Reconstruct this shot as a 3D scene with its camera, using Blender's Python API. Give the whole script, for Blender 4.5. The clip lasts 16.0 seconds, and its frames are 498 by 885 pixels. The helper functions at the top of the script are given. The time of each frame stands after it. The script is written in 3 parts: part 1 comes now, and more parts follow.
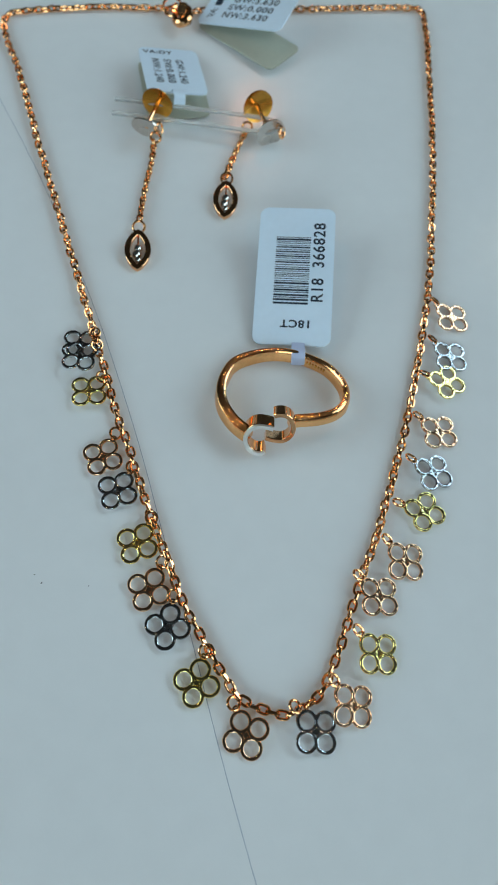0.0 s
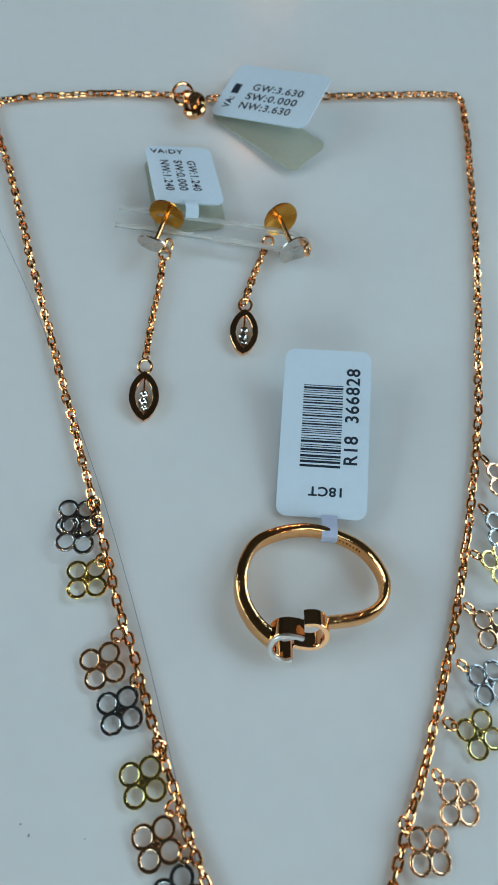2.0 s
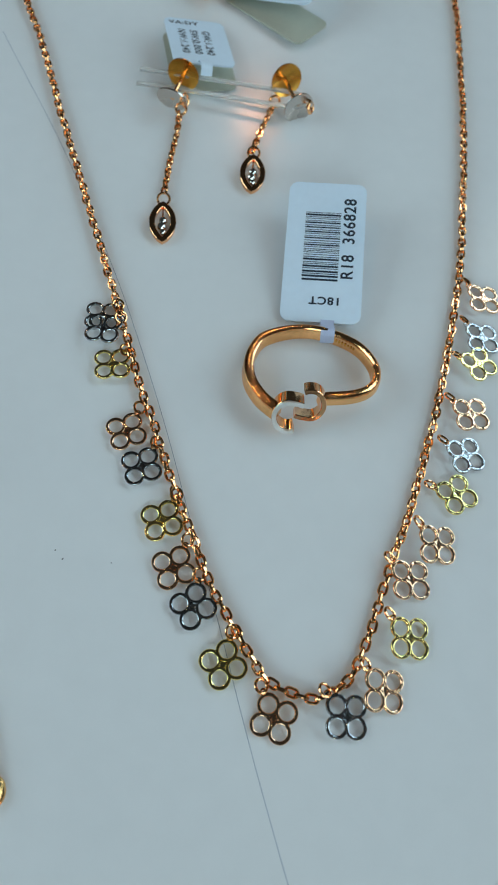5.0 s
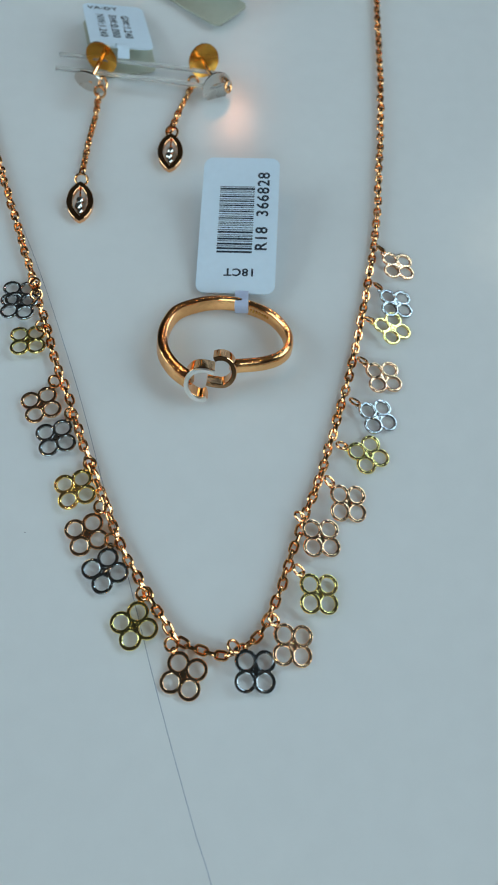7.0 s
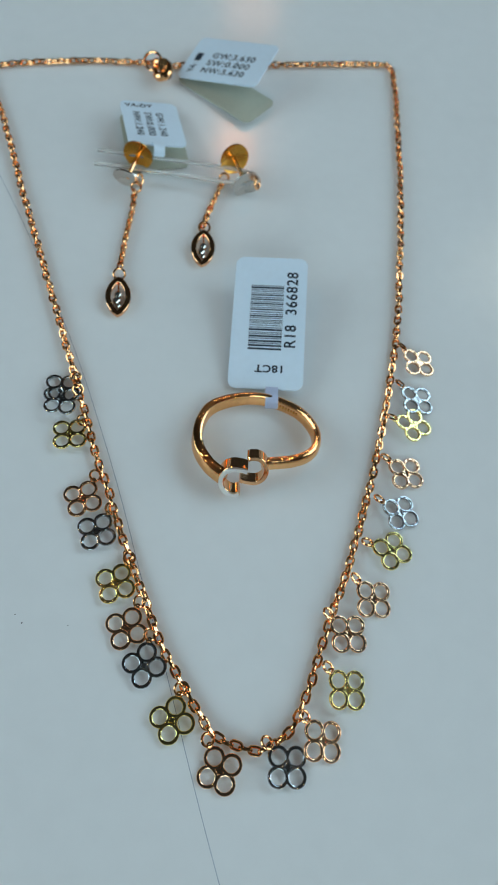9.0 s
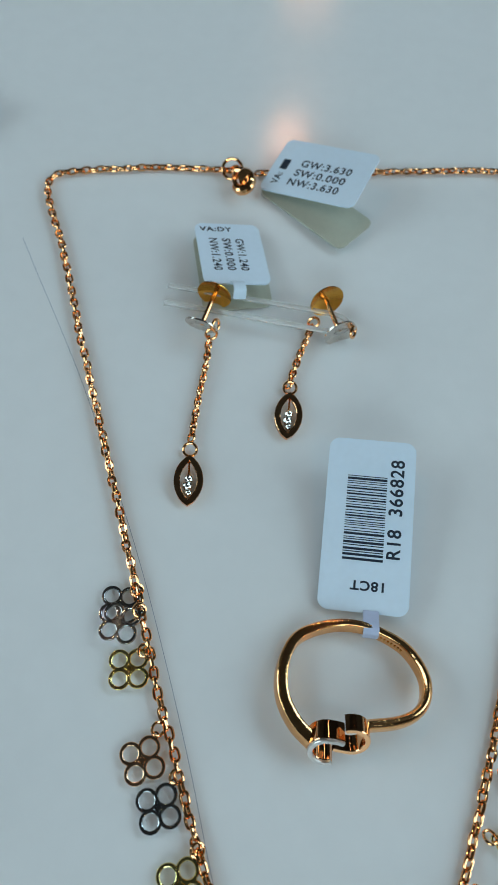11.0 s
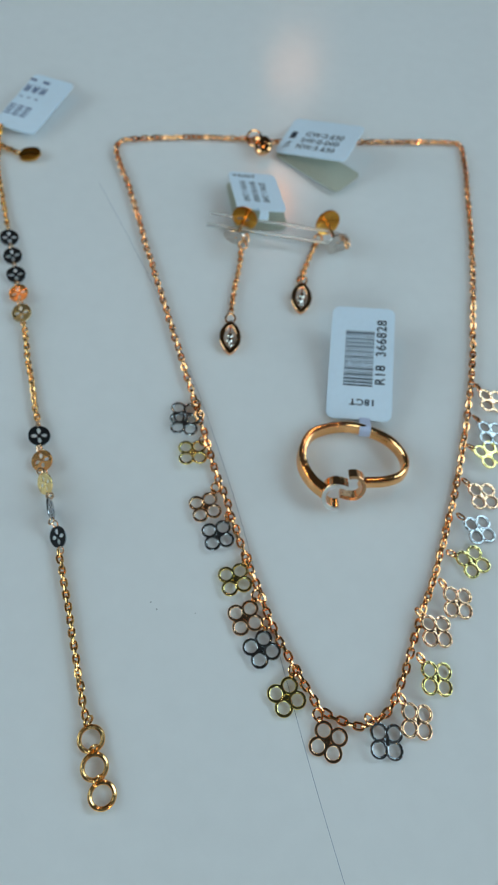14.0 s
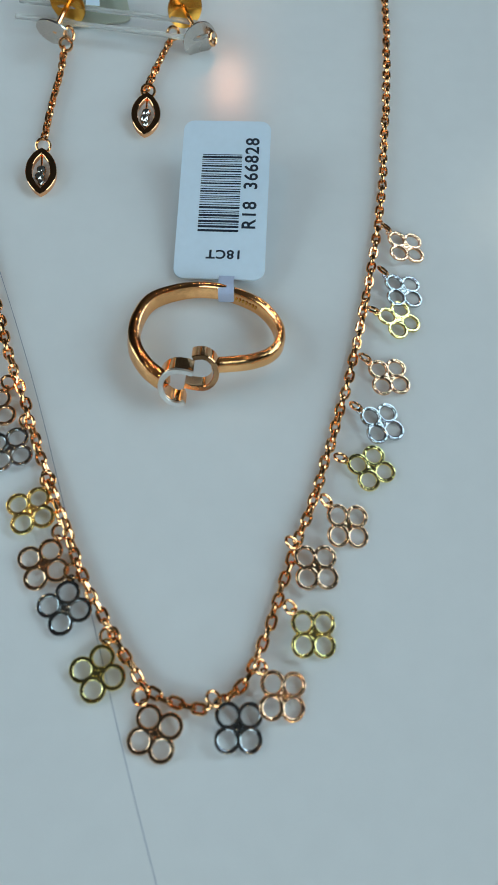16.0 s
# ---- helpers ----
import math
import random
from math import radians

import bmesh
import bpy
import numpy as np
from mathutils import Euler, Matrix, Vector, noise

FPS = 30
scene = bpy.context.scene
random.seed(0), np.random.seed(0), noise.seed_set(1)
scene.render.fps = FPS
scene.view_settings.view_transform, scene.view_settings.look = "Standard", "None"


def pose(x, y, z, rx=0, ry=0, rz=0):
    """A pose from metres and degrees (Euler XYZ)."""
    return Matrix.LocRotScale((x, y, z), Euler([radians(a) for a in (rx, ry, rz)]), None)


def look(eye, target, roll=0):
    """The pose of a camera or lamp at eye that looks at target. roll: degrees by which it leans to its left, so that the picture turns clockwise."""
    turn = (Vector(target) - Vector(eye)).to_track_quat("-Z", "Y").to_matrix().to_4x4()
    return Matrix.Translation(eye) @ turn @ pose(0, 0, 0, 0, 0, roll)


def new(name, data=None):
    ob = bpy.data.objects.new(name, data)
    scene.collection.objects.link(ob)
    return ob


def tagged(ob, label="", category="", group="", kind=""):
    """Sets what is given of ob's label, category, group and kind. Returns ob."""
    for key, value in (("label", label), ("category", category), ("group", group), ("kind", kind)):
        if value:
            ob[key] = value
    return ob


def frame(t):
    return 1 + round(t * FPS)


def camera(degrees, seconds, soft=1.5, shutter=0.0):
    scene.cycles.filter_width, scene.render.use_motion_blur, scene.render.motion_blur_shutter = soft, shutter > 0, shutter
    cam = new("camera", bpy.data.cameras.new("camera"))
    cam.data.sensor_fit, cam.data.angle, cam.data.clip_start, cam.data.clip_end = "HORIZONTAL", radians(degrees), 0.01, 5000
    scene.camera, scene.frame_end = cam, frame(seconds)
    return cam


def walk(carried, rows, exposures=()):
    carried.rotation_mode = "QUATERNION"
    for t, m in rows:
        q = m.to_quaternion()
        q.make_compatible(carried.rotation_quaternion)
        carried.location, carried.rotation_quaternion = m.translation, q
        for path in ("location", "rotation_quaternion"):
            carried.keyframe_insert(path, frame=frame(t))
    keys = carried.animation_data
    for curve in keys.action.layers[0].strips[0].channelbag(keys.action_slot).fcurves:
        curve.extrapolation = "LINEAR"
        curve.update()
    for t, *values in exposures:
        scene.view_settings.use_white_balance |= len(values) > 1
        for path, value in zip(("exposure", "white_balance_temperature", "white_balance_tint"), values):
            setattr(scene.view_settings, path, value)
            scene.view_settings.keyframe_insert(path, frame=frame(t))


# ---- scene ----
cam = camera(40, 16.0, 0.8)
cam.data.dof.use_dof = True
cam.data.dof.focus_distance = 0.098
cam.data.dof.aperture_fstop = 44
# seconds, eye in metres, turn in degrees
PATH = [
    (0, 0.00035, -0.04783, 0.09694, 24.416, -2.964, 3.898),
    (0.5, 0.00209, -0.05348, 0.10046, 25.305, -3.284, 3.391),
    (1, 0.00020, -0.05540, 0.10297, 25.904, -3.421, 3.260),
    (1.5, -0.00184, -0.03589, 0.09726, 24.940, -3.569, 3.548),
    (2, -0.00550, -0.01724, 0.09397, 24.276, -3.409, 4.205),
    (2.5, -0.01113, -0.00467, 0.09408, 23.902, -4.038, 5.347),
    (3, -0.01316, -0.01324, 0.09209, 22.816, -2.982, 6.021),
    (3.5, -0.02079, -0.02551, 0.09369, 23.178, -3.654, 7.062),
    (4, -0.02984, -0.03522, 0.09475, 23.767, -3.506, 8.427),
    (4.5, -0.01932, -0.04524, 0.09343, 24.052, -3.245, 7.161),
    (5, -0.00433, -0.04977, 0.09259, 24.206, -3.930, 4.796),
    (5.2, 0.00057, -0.05046, 0.09325, 24.017, -3.938, 3.840),
    (7.3, 0.00800, -0.05458, 0.09224, 24.600, -3.453, 2.609),
    (7.5, 0.00785, -0.05246, 0.09166, 23.830, -3.734, 2.571),
    (8, 0.00641, -0.05039, 0.09177, 23.974, -4.456, 2.252),
    (8.2, 0.00572, -0.05196, 0.09599, 24.475, -4.310, 2.355),
    (10.3, -0.00430, -0.01820, 0.10448, 26.779, -4.302, 4.991),
    (10.5, -0.00389, -0.01260, 0.10315, 26.298, -3.315, 5.384),
    (11, -0.00973, -0.00751, 0.09915, 25.194, -2.321, 6.586),
    (11.5, -0.02126, -0.01332, 0.10232, 25.729, -1.855, 8.089),
    (12, -0.03223, -0.02110, 0.10271, 26.343, -1.138, 10.152),
    (12.5, -0.03356, -0.03074, 0.10578, 27.276, -1.674, 9.991),
    (13, -0.03104, -0.04256, 0.11098, 28.826, -2.781, 8.990),
    (13.5, -0.02193, -0.05454, 0.11223, 29.157, -3.084, 7.392),
    (14, -0.01245, -0.06003, 0.11534, 29.934, -3.127, 5.894),
    (14.5, -0.00194, -0.06434, 0.11411, 29.343, -3.723, 3.764),
    (15, 0.00211, -0.06528, 0.11214, 28.961, -3.917, 3.093),
    (15.5, 0.00745, -0.06498, 0.10975, 28.108, -3.427, 2.623),
    (16, 0.00967, -0.04429, 0.08221, 22.423, -3.766, 2.542),
]
walk(cam, [(r[0], pose(*r[1:])) for r in PATH])

# ---- world and lights ----
world = bpy.data.worlds.new("shop")
world.use_nodes = True
scene.world = world
world.node_tree.nodes["Background"].inputs[0].default_value = (0.55, 0.5, 0.42, 1)
world.node_tree.nodes["Background"].inputs[1].default_value = 0.05
scene.view_settings.exposure = 0.0


def lamp(name, eye, target, size, watts, colour, spread=180):
    data = bpy.data.lights.new(name, "AREA")
    data.shape, data.size, data.energy, data.color = "DISK", size, watts, colour
    data.spread = radians(spread)
    ob = new(name, data)
    ob.matrix_world = look(eye, target)
    return ob


# cool panel inferred from the cast shadows, set east to hide its sheen
lamp("unseen_panel_light", (1.17, 1.12, 1.6), (0, 0.04, 0), 1.20, 20, (0.57, 0.84, 1.0))
lamp("warm_downlight", (-0.033, 1.93, 1.58), (0, 0.05, 0), 0.11, 1.35, (1.0, 0.62, 0.42))
lamp("warm_downlight", (-0.02, 2.75, 1.60), (0, 0.05, 0), 0.22, 0.65, (1.0, 0.62, 0.42))
lamp("warm_downlight", (-0.95, 0.60, 1.60), (0, 0, 0), 0.08, 1.4, (1.0, 0.60, 0.30))
lamp("warm_downlight", (0.85, -0.65, 1.60), (0, 0, 0), 0.08, 1.4, (1.0, 0.60, 0.30))
# three wide fill panels added at both sides and behind for soft ambient
lamp("unseen_panel_light", (-2.3, -0.1, 1.35), (0, 0, 0), 2.2, 47.5, (0.62, 0.84, 0.945))
lamp("unseen_panel_light", (2.3, 0.1, 1.35), (0, 0, 0), 2.2, 47.5, (0.62, 0.84, 0.945))
lamp("unseen_panel_light", (0.0, -2.2, 1.40), (0, 0, 0), 2.0, 39.5, (0.62, 0.84, 0.945))

# ---- materials ----
MM = 0.001


def material(name, colour, rough=0.4, metal=0.0, coat=0.0, grain=0.0, scale=800.0, bump=0.0, depth=0.0001, **more):
    mat = bpy.data.materials.new(name)
    mat.use_nodes = True
    nodes, links = mat.node_tree.nodes, mat.node_tree.links
    b = nodes["Principled BSDF"]
    b.inputs["Base Color"].default_value = (*colour, 1)
    b.inputs["Roughness"].default_value = rough
    b.inputs["Metallic"].default_value = metal
    b.inputs["Coat Weight"].default_value = coat
    b.inputs["Coat Roughness"].default_value = 0.08
    for key, value in more.items():
        b.inputs[key.replace("_", " ")].default_value = value
    coord = nodes.new("ShaderNodeTexCoord")
    if grain:
        fine = nodes.new("ShaderNodeTexNoise")
        fine.inputs["Scale"].default_value, fine.inputs["Detail"].default_value = scale, 6
        broad = nodes.new("ShaderNodeTexNoise")
        broad.inputs["Scale"].default_value, broad.inputs["Detail"].default_value = scale / 14, 3
        links.new(coord.outputs["Object"], fine.inputs["Vector"])
        links.new(coord.outputs["Object"], broad.inputs["Vector"])
        add = nodes.new("ShaderNodeMath")
        add.operation = "ADD"
        links.new(fine.outputs["Fac"], add.inputs[0])
        links.new(broad.outputs["Fac"], add.inputs[1])
        ramp = nodes.new("ShaderNodeMapRange")
        ramp.inputs["From Min"].default_value, ramp.inputs["From Max"].default_value = 0.6, 1.4
        ramp.inputs["To Min"].default_value, ramp.inputs["To Max"].default_value = 1 - grain, 1 + grain
        links.new(add.outputs[0], ramp.inputs["Value"])
        mix = nodes.new("ShaderNodeVectorMath")
        mix.operation = "MULTIPLY"
        mix.inputs[0].default_value = colour
        links.new(ramp.outputs[0], mix.inputs[1])
        links.new(mix.outputs[0], b.inputs["Base Color"])
        rr = nodes.new("ShaderNodeMapRange")
        rr.inputs["From Min"].default_value, rr.inputs["From Max"].default_value = 0.3, 0.7
        rr.inputs["To Min"].default_value, rr.inputs["To Max"].default_value = rough * 0.75, rough * 1.3
        links.new(broad.outputs["Fac"], rr.inputs["Value"])
        links.new(rr.outputs[0], b.inputs["Roughness"])
        if bump:
            bp = nodes.new("ShaderNodeBump")
            bp.inputs["Strength"].default_value, bp.inputs["Distance"].default_value = bump, depth
            links.new(fine.outputs["Fac"], bp.inputs["Height"])
            links.new(bp.outputs[0], b.inputs["Normal"])
    return mat


ROSE = material("rose_gold", (0.98, 0.50, 0.22), 0.12, 1, grain=0.10, scale=1500, bump=0.12)
POLISHED = material("polished_rose_gold", (0.96, 0.52, 0.26), 0.06, 1, grain=0.06, scale=1200, bump=0.05)
DISC_WHITE = material("dark_white_gold", (0.36, 0.37, 0.39), 0.1, 1, grain=0.08, scale=1500, bump=0.2)
WORN_ROSE = material("worn_rose_gold", (0.97, 0.52, 0.22), 0.12, 1, grain=0.14, scale=1300, bump=0.6, depth=0.00011)
YELLOW = material("yellow_gold", (0.95, 0.78, 0.32), 0.11, 1, grain=0.08, scale=1500, bump=0.8, depth=0.00014)
PALE = material("pale_rose_gold", (0.95, 0.61, 0.38), 0.11, 1, grain=0.08, scale=1500, bump=0.8, depth=0.00014)
WHITE = material("white_gold", (0.47, 0.48, 0.49), 0.10, 1, grain=0.08, scale=1500, bump=0.8, depth=0.00014)
MATT_WHITE = material("satin_white_gold", (0.70, 0.67, 0.64), 0.36, 1, grain=0.05, scale=2500, bump=0.03)
DEEP = material("deep_gold", (0.80, 0.40, 0.07), 0.26, 1, grain=0.15, scale=900, bump=0.25)
# warm lamp glow put into the colour: orange Specular_Tint also mutes cool sheen
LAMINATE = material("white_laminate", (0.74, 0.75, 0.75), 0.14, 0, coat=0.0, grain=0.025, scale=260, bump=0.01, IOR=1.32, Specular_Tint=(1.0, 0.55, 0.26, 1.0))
PAPER = material("tag_card", (0.67, 0.79, 0.90), 0.5, grain=0.03, scale=900, bump=0.05, Coat_Weight=0.1)
INK = material("black_ink", (0.012, 0.022, 0.04), 0.5)
GREY_INK = material("worn_ink", (0.07, 0.10, 0.22), 0.6)
# backing's own dull tone plus the shade under the upper leaf, in one colour
SHADED_BACKING = material("shaded_tag_backing", (0.44, 0.44, 0.35), 0.55, grain=0.05, scale=900, bump=0.05)
BLUE_PAPER = material("tag_loop_card", (0.50, 0.56, 0.74), 0.4, grain=0.06, scale=900)
CLEAR = material("clear_plastic", (0.92, 0.92, 0.90), 0.22, Transmission_Weight=0.7, IOR=1.35)
PLATE = material("pale_plate", (0.66, 0.60, 0.55), 0.24, 1, grain=0.08, scale=2500, bump=0.05)
STONE = material("clear_stone", (0.64, 0.61, 0.56), 0.03, 0.95, IOR=2.2)
SCRATCH = material("scratch", (0.27, 0.31, 0.39), 0.6, grain=0.3, scale=400)
SPECK = material("dust", (0.22, 0.22, 0.22), 0.9)
WALL = material("wall_paint", (0.10, 0.095, 0.09), 0.8, grain=0.04, scale=6)
CEILING = material("dark_ceiling", (0.045, 0.043, 0.042), 0.8, grain=0.1, scale=6)
CARPET = material("floor", (0.20, 0.18, 0.16), 0.7, grain=0.2, scale=30)


# ---- mesh helpers: lengths in millimetres ----
def mesh_of(name, bm, mat, smooth=True):
    bmesh.ops.recalc_face_normals(bm, faces=bm.faces)
    me = bpy.data.meshes.new(name)
    for v in bm.verts:
        v.co *= MM
    for f in bm.faces:
        f.smooth = smooth
    bm.normal_update()
    for e in bm.edges:
        e.smooth = e.calc_face_angle(0.0) < radians(29)
    bm.to_mesh(me)
    bm.free()
    me.materials.append(mat)
    return me


def part(name, bm, mat, parent=None, label="", m=None, smooth=True):
    me = bm if isinstance(bm, bpy.types.Mesh) else mesh_of(name, bm, mat, smooth)
    ob = new(name, me)
    if parent:
        ob.parent = parent
    if m is not None:
        ob.matrix_basis = m
    if label:
        tagged(ob, label)
    return ob


def at(x, y, z, rx=0, ry=0, rz=0):
    """A pose in millimetres and degrees."""
    return pose(x * MM, y * MM, z * MM, rx, ry, rz)


def thing(name, m, label, category, group="", kind=""):
    ob = new(name)
    ob.empty_display_size = 0.003
    ob.matrix_basis = m
    return tagged(ob, label, category, group, kind)


def frame_of(origin, along, up=(0, 0, 1)):
    """A pose with its x axis along a direction and its z axis near up; millimetres."""
    x = Vector(along).normalized()
    y = Vector(up).cross(x).normalized()
    z = x.cross(y)
    m = Matrix((x, y, z)).transposed().to_4x4()
    m.translation = Vector(origin) * MM
    return m


def sweep(bm, pts, section, closed=False, up=(0, 0, 1)):
    """Sweeps a section, a list of (side, rise), along points; side lies square to up and the path."""
    pts = [Vector(p) for p in pts]
    n, rings = len(pts), []
    for i, p in enumerate(pts):
        a = pts[(i - 1) % n] if closed or i else pts[0]
        b = pts[(i + 1) % n] if closed or i < n - 1 else pts[-1]
        t = (b - a).normalized()
        side = t.cross(Vector(up))
        side = side.normalized() if side.length > 1e-6 else Vector((1, 0, 0))
        rise = side.cross(t)
        rings.append([bm.verts.new(p + side * s + rise * r) for s, r in section])
    k = len(section)
    for i in range(n if closed else n - 1):
        q, w = rings[i], rings[(i + 1) % n]
        for j in range(k):
            bm.faces.new((q[j], q[(j + 1) % k], w[(j + 1) % k], w[j]))
    if not closed:
        bm.faces.new(rings[0][::-1])
        bm.faces.new(rings[-1])
    return bm


def round_section(r, k=6, flat=1.0):
    return [(r * math.cos(2 * math.pi * j / k), r * flat * math.sin(2 * math.pi * j / k)) for j in range(k)]


def slab_section(w, h, bevel):
    a, b = w / 2, h / 2
    return [(a, -b + bevel), (a, b - bevel), (a - bevel, b), (-a + bevel, b), (-a, b - bevel), (-a, -b + bevel), (-a + bevel, -b), (a - bevel, -b)]


def arc(cx, cy, rx, ry, a0, a1, n, z=0.0):
    return [(cx + rx * math.cos(radians(a0 + (a1 - a0) * i / n)), cy + ry * math.sin(radians(a0 + (a1 - a0) * i / n)), z) for i in range(n + 1)]


def ring_bm(radius, wire, n=24, k=8, flat=1.0, bm=None, centre=(0, 0)):
    bm = bm or bmesh.new()
    return sweep(bm, arc(*centre, radius, radius, 0, 360, n)[:-1], round_section(wire, k, flat), True)


def spline(ctrl, step=0.25):
    """Points along a smooth curve through the control points."""
    c = [Vector(p) for p in ctrl]
    c = [2 * c[0] - c[1]] + c + [2 * c[-1] - c[-2]]
    out = []
    for i in range(1, len(c) - 2):
        n = max(2, int((c[i + 1] - c[i]).length / step))
        for j in range(n):
            t = j / n
            out.append(0.5 * (2 * c[i] + (c[i + 1] - c[i - 1]) * t + (2 * c[i - 1] - 5 * c[i] + 4 * c[i + 1] - c[i + 2]) * t * t
                              + (3 * c[i] - c[i - 1] - 3 * c[i + 1] + c[i + 2]) * t ** 3))
    return out + [c[-2]]


def along(pts, pitch, start=0.0):
    """Places and directions at even distances along points."""
    out, need = [], start
    for a, b in zip(pts, pts[1:]):
        d = (b - a).length
        while need <= d:
            out.append((a.lerp(b, need / d), (b - a).normalized()))
            need += pitch
        need -= d
    return out


def link_mesh(name, length, width, wire, mat):
    """A diamond-cut cable link: an oval ring of flattened wire with a cut bevel on either side."""
    s, r = (length - width) / 2, width / 2 - wire / 2
    pts = [(s + r * math.cos(radians(a)), r * math.sin(radians(a)), 0) for a in range(-90, 91, 30)]
    pts += [(-s + r * math.cos(radians(a)), r * math.sin(radians(a)), 0) for a in range(90, 271, 30)]
    a, b = wire / 2, wire * 0.58
    cut = [(a, -b * 0.35), (a, b * 0.35), (a * 0.45, b), (-a * 0.45, b), (-a, b * 0.35), (-a, -b * 0.35), (-a * 0.45, -b), (a * 0.45, -b)]
    return mesh_of(name, sweep(bmesh.new(), pts, cut, True), mat)


def chain(parent, ctrl, mesh, pitch, rise, rng, name="link"):
    """Lays separate links along a smooth path, turned by quarter turns, with some slack and a slow twist."""
    twist = 0.0
    for i, (p, d) in enumerate(along(spline(ctrl), pitch)):
        twist = 0.86 * twist + rng.uniform(-11, 11)
        roll = (8 if i % 2 else 96) + twist + rng.uniform(-7, 7)
        side = Vector((-d.y, d.x, 0)) * rng.uniform(-0.10, 0.10)
        yaw = rng.uniform(-6, 6)
        part(name, mesh, None, parent, m=frame_of(p + side + Vector((0, 0, rise + rng.uniform(-0.04, 0.06))), d) @ pose(0, 0, 0, roll, 0, 0) @ pose(0, 0, 0, 0, 0, yaw))


def card(w, h, r, thick=0.28, n=6):
    """A card with round corners, in the x-y plane."""
    bm = bmesh.new()
    out = []
    for cx, cy, a in ((w / 2 - r, h / 2 - r, 0), (-w / 2 + r, h / 2 - r, 90), (-w / 2 + r, -h / 2 + r, 180), (w / 2 - r, -h / 2 + r, 270)):
        out += [(cx + r * math.cos(radians(a + 90 * i / n)), cy + r * math.sin(radians(a + 90 * i / n))) for i in range(n + 1)]
    top = [bm.verts.new((x, y, thick / 2)) for x, y in out]
    low = [bm.verts.new((x, y, -thick / 2)) for x, y in out]
    bm.faces.new(top)
    bm.faces.new(low[::-1])
    k = len(out)
    for i in range(k):
        bm.faces.new((low[i], low[(i + 1) % k], top[(i + 1) % k], top[i]))
    return bm


def writing(parent, text, x, y, size, turn, z, length, mat=None, name="print"):
    """Printed characters on a card, centred at (x, y) of the card and of a given length, in millimetres."""
    cu = bpy.data.curves.new("print", "FONT")
    cu.body, cu.size, cu.align_x, cu.align_y = text, size * MM, "CENTER", "CENTER"
    cu.offset = 0.00005
    cu.space_character = 1.12
    ob = new(name, cu)
    me = bpy.data.meshes.new_from_object(ob.evaluated_get(bpy.context.evaluated_depsgraph_get()))
    bpy.data.objects.remove(ob)
    me.materials.append(mat or INK)
    xs = [v.co.x for v in me.vertices]
    ob = new(name, me)
    ob.parent = parent
    ob.matrix_basis = at(x, y, z, 0, 0, turn) @ Matrix.Diagonal((length * MM / (max(xs) - min(xs)), 1, 1, 1))
    return ob


def bars(parent, rects, z, mat, name="bar"):
    bm = bmesh.new()
    for x, y, w, h in rects:
        bm.faces.new([bm.verts.new((x + a * w / 2, y + b * h / 2, z)) for a, b in ((-1, -1), (1, -1), (1, 1), (-1, 1))])
    return part(name, bm, mat, parent, smooth=False)


def plane_pose(corner, right, up):
    """The pose of a card from its lower left corner, lower right and upper left, in millimetres, with its width and height."""
    o, r, u = Vector(corner), Vector(right), Vector(up)
    x = (r - o).normalized()
    z = x.cross(u - o).normalized()
    y = z.cross(x)
    m = Matrix((x, y, z)).transposed().to_4x4()
    m.translation = (o + (r - o) / 2 + (u - o) / 2) * MM
    return m, (r - o).length, (u - o).length


def box(x0, x1, y0, y1, z0, z1, bevel=0.0):
    bm = bmesh.new()
    bmesh.ops.create_cube(bm, size=1, matrix=Matrix.Translation(((x0 + x1) / 2, (y0 + y1) / 2, (z0 + z1) / 2)) @ Matrix.Diagonal((x1 - x0, y1 - y0, z1 - z0, 1)))
    if bevel:
        bmesh.ops.bevel(bm, geom=bm.edges, offset=bevel, segments=2, affect="EDGES")
    return bm


# ---- the setting ----
def setting(name, bm, mat, label, category):
    return tagged(part(name, bm, mat, smooth=False), label, category, kind="structure")


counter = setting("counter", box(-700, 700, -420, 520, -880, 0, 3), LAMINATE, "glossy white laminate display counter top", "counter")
# unseen room shell; ceiling and walls kept dark for black reflections in the metal
setting("floor", box(-3000, 3000, -3000, 3600, -900, -880), CARPET, "plain brown shop floor", "floor")
setting("ceiling", box(-3000, 3000, -3000, 3600, 1650, 1700), CEILING, "dark plain ceiling above the counter", "ceiling")
setting("wall_north", box(-3000, 3000, 3600, 3700, -900, 1650), WALL, "plain grey painted wall", "wall")
setting("wall_south", box(-3000, 3000, -3100, -3000, -900, 1650), WALL, "plain grey painted wall", "wall")
setting("wall_east", box(3000, 3100, -3000, 3600, -900, 1650), WALL, "plain grey painted wall", "wall")
setting("wall_west", box(-3100, -3000, -3000, 3600, -900, 1650), WALL, "plain grey painted wall", "wall")

# a fine grey line scored in the laminate, and specks of dust
SCORE = [(-57.0, 75.0), (-53.0, 68.4), (-44.0, 53.8), (-37.2, 42.0), (-26.0, 20.3), (-18.7, 4.4), (-13.5, -8.0), (-9.6, -18.2), (-3.5, -33.8), (0.1, -43.6), (3.6, -52.8), (7.9, -63.5), (11.0, -70.7), (20.0, -96.0)]
score = part("score_line", sweep(bmesh.new(), spline([(x, y, 0.004) for x, y in SCORE], 3), [(0.045, 0), (0, 0.02), (-0.045, 0)]), SCRATCH)
tagged(score, "fine grey line scored across the white counter", "scratch")

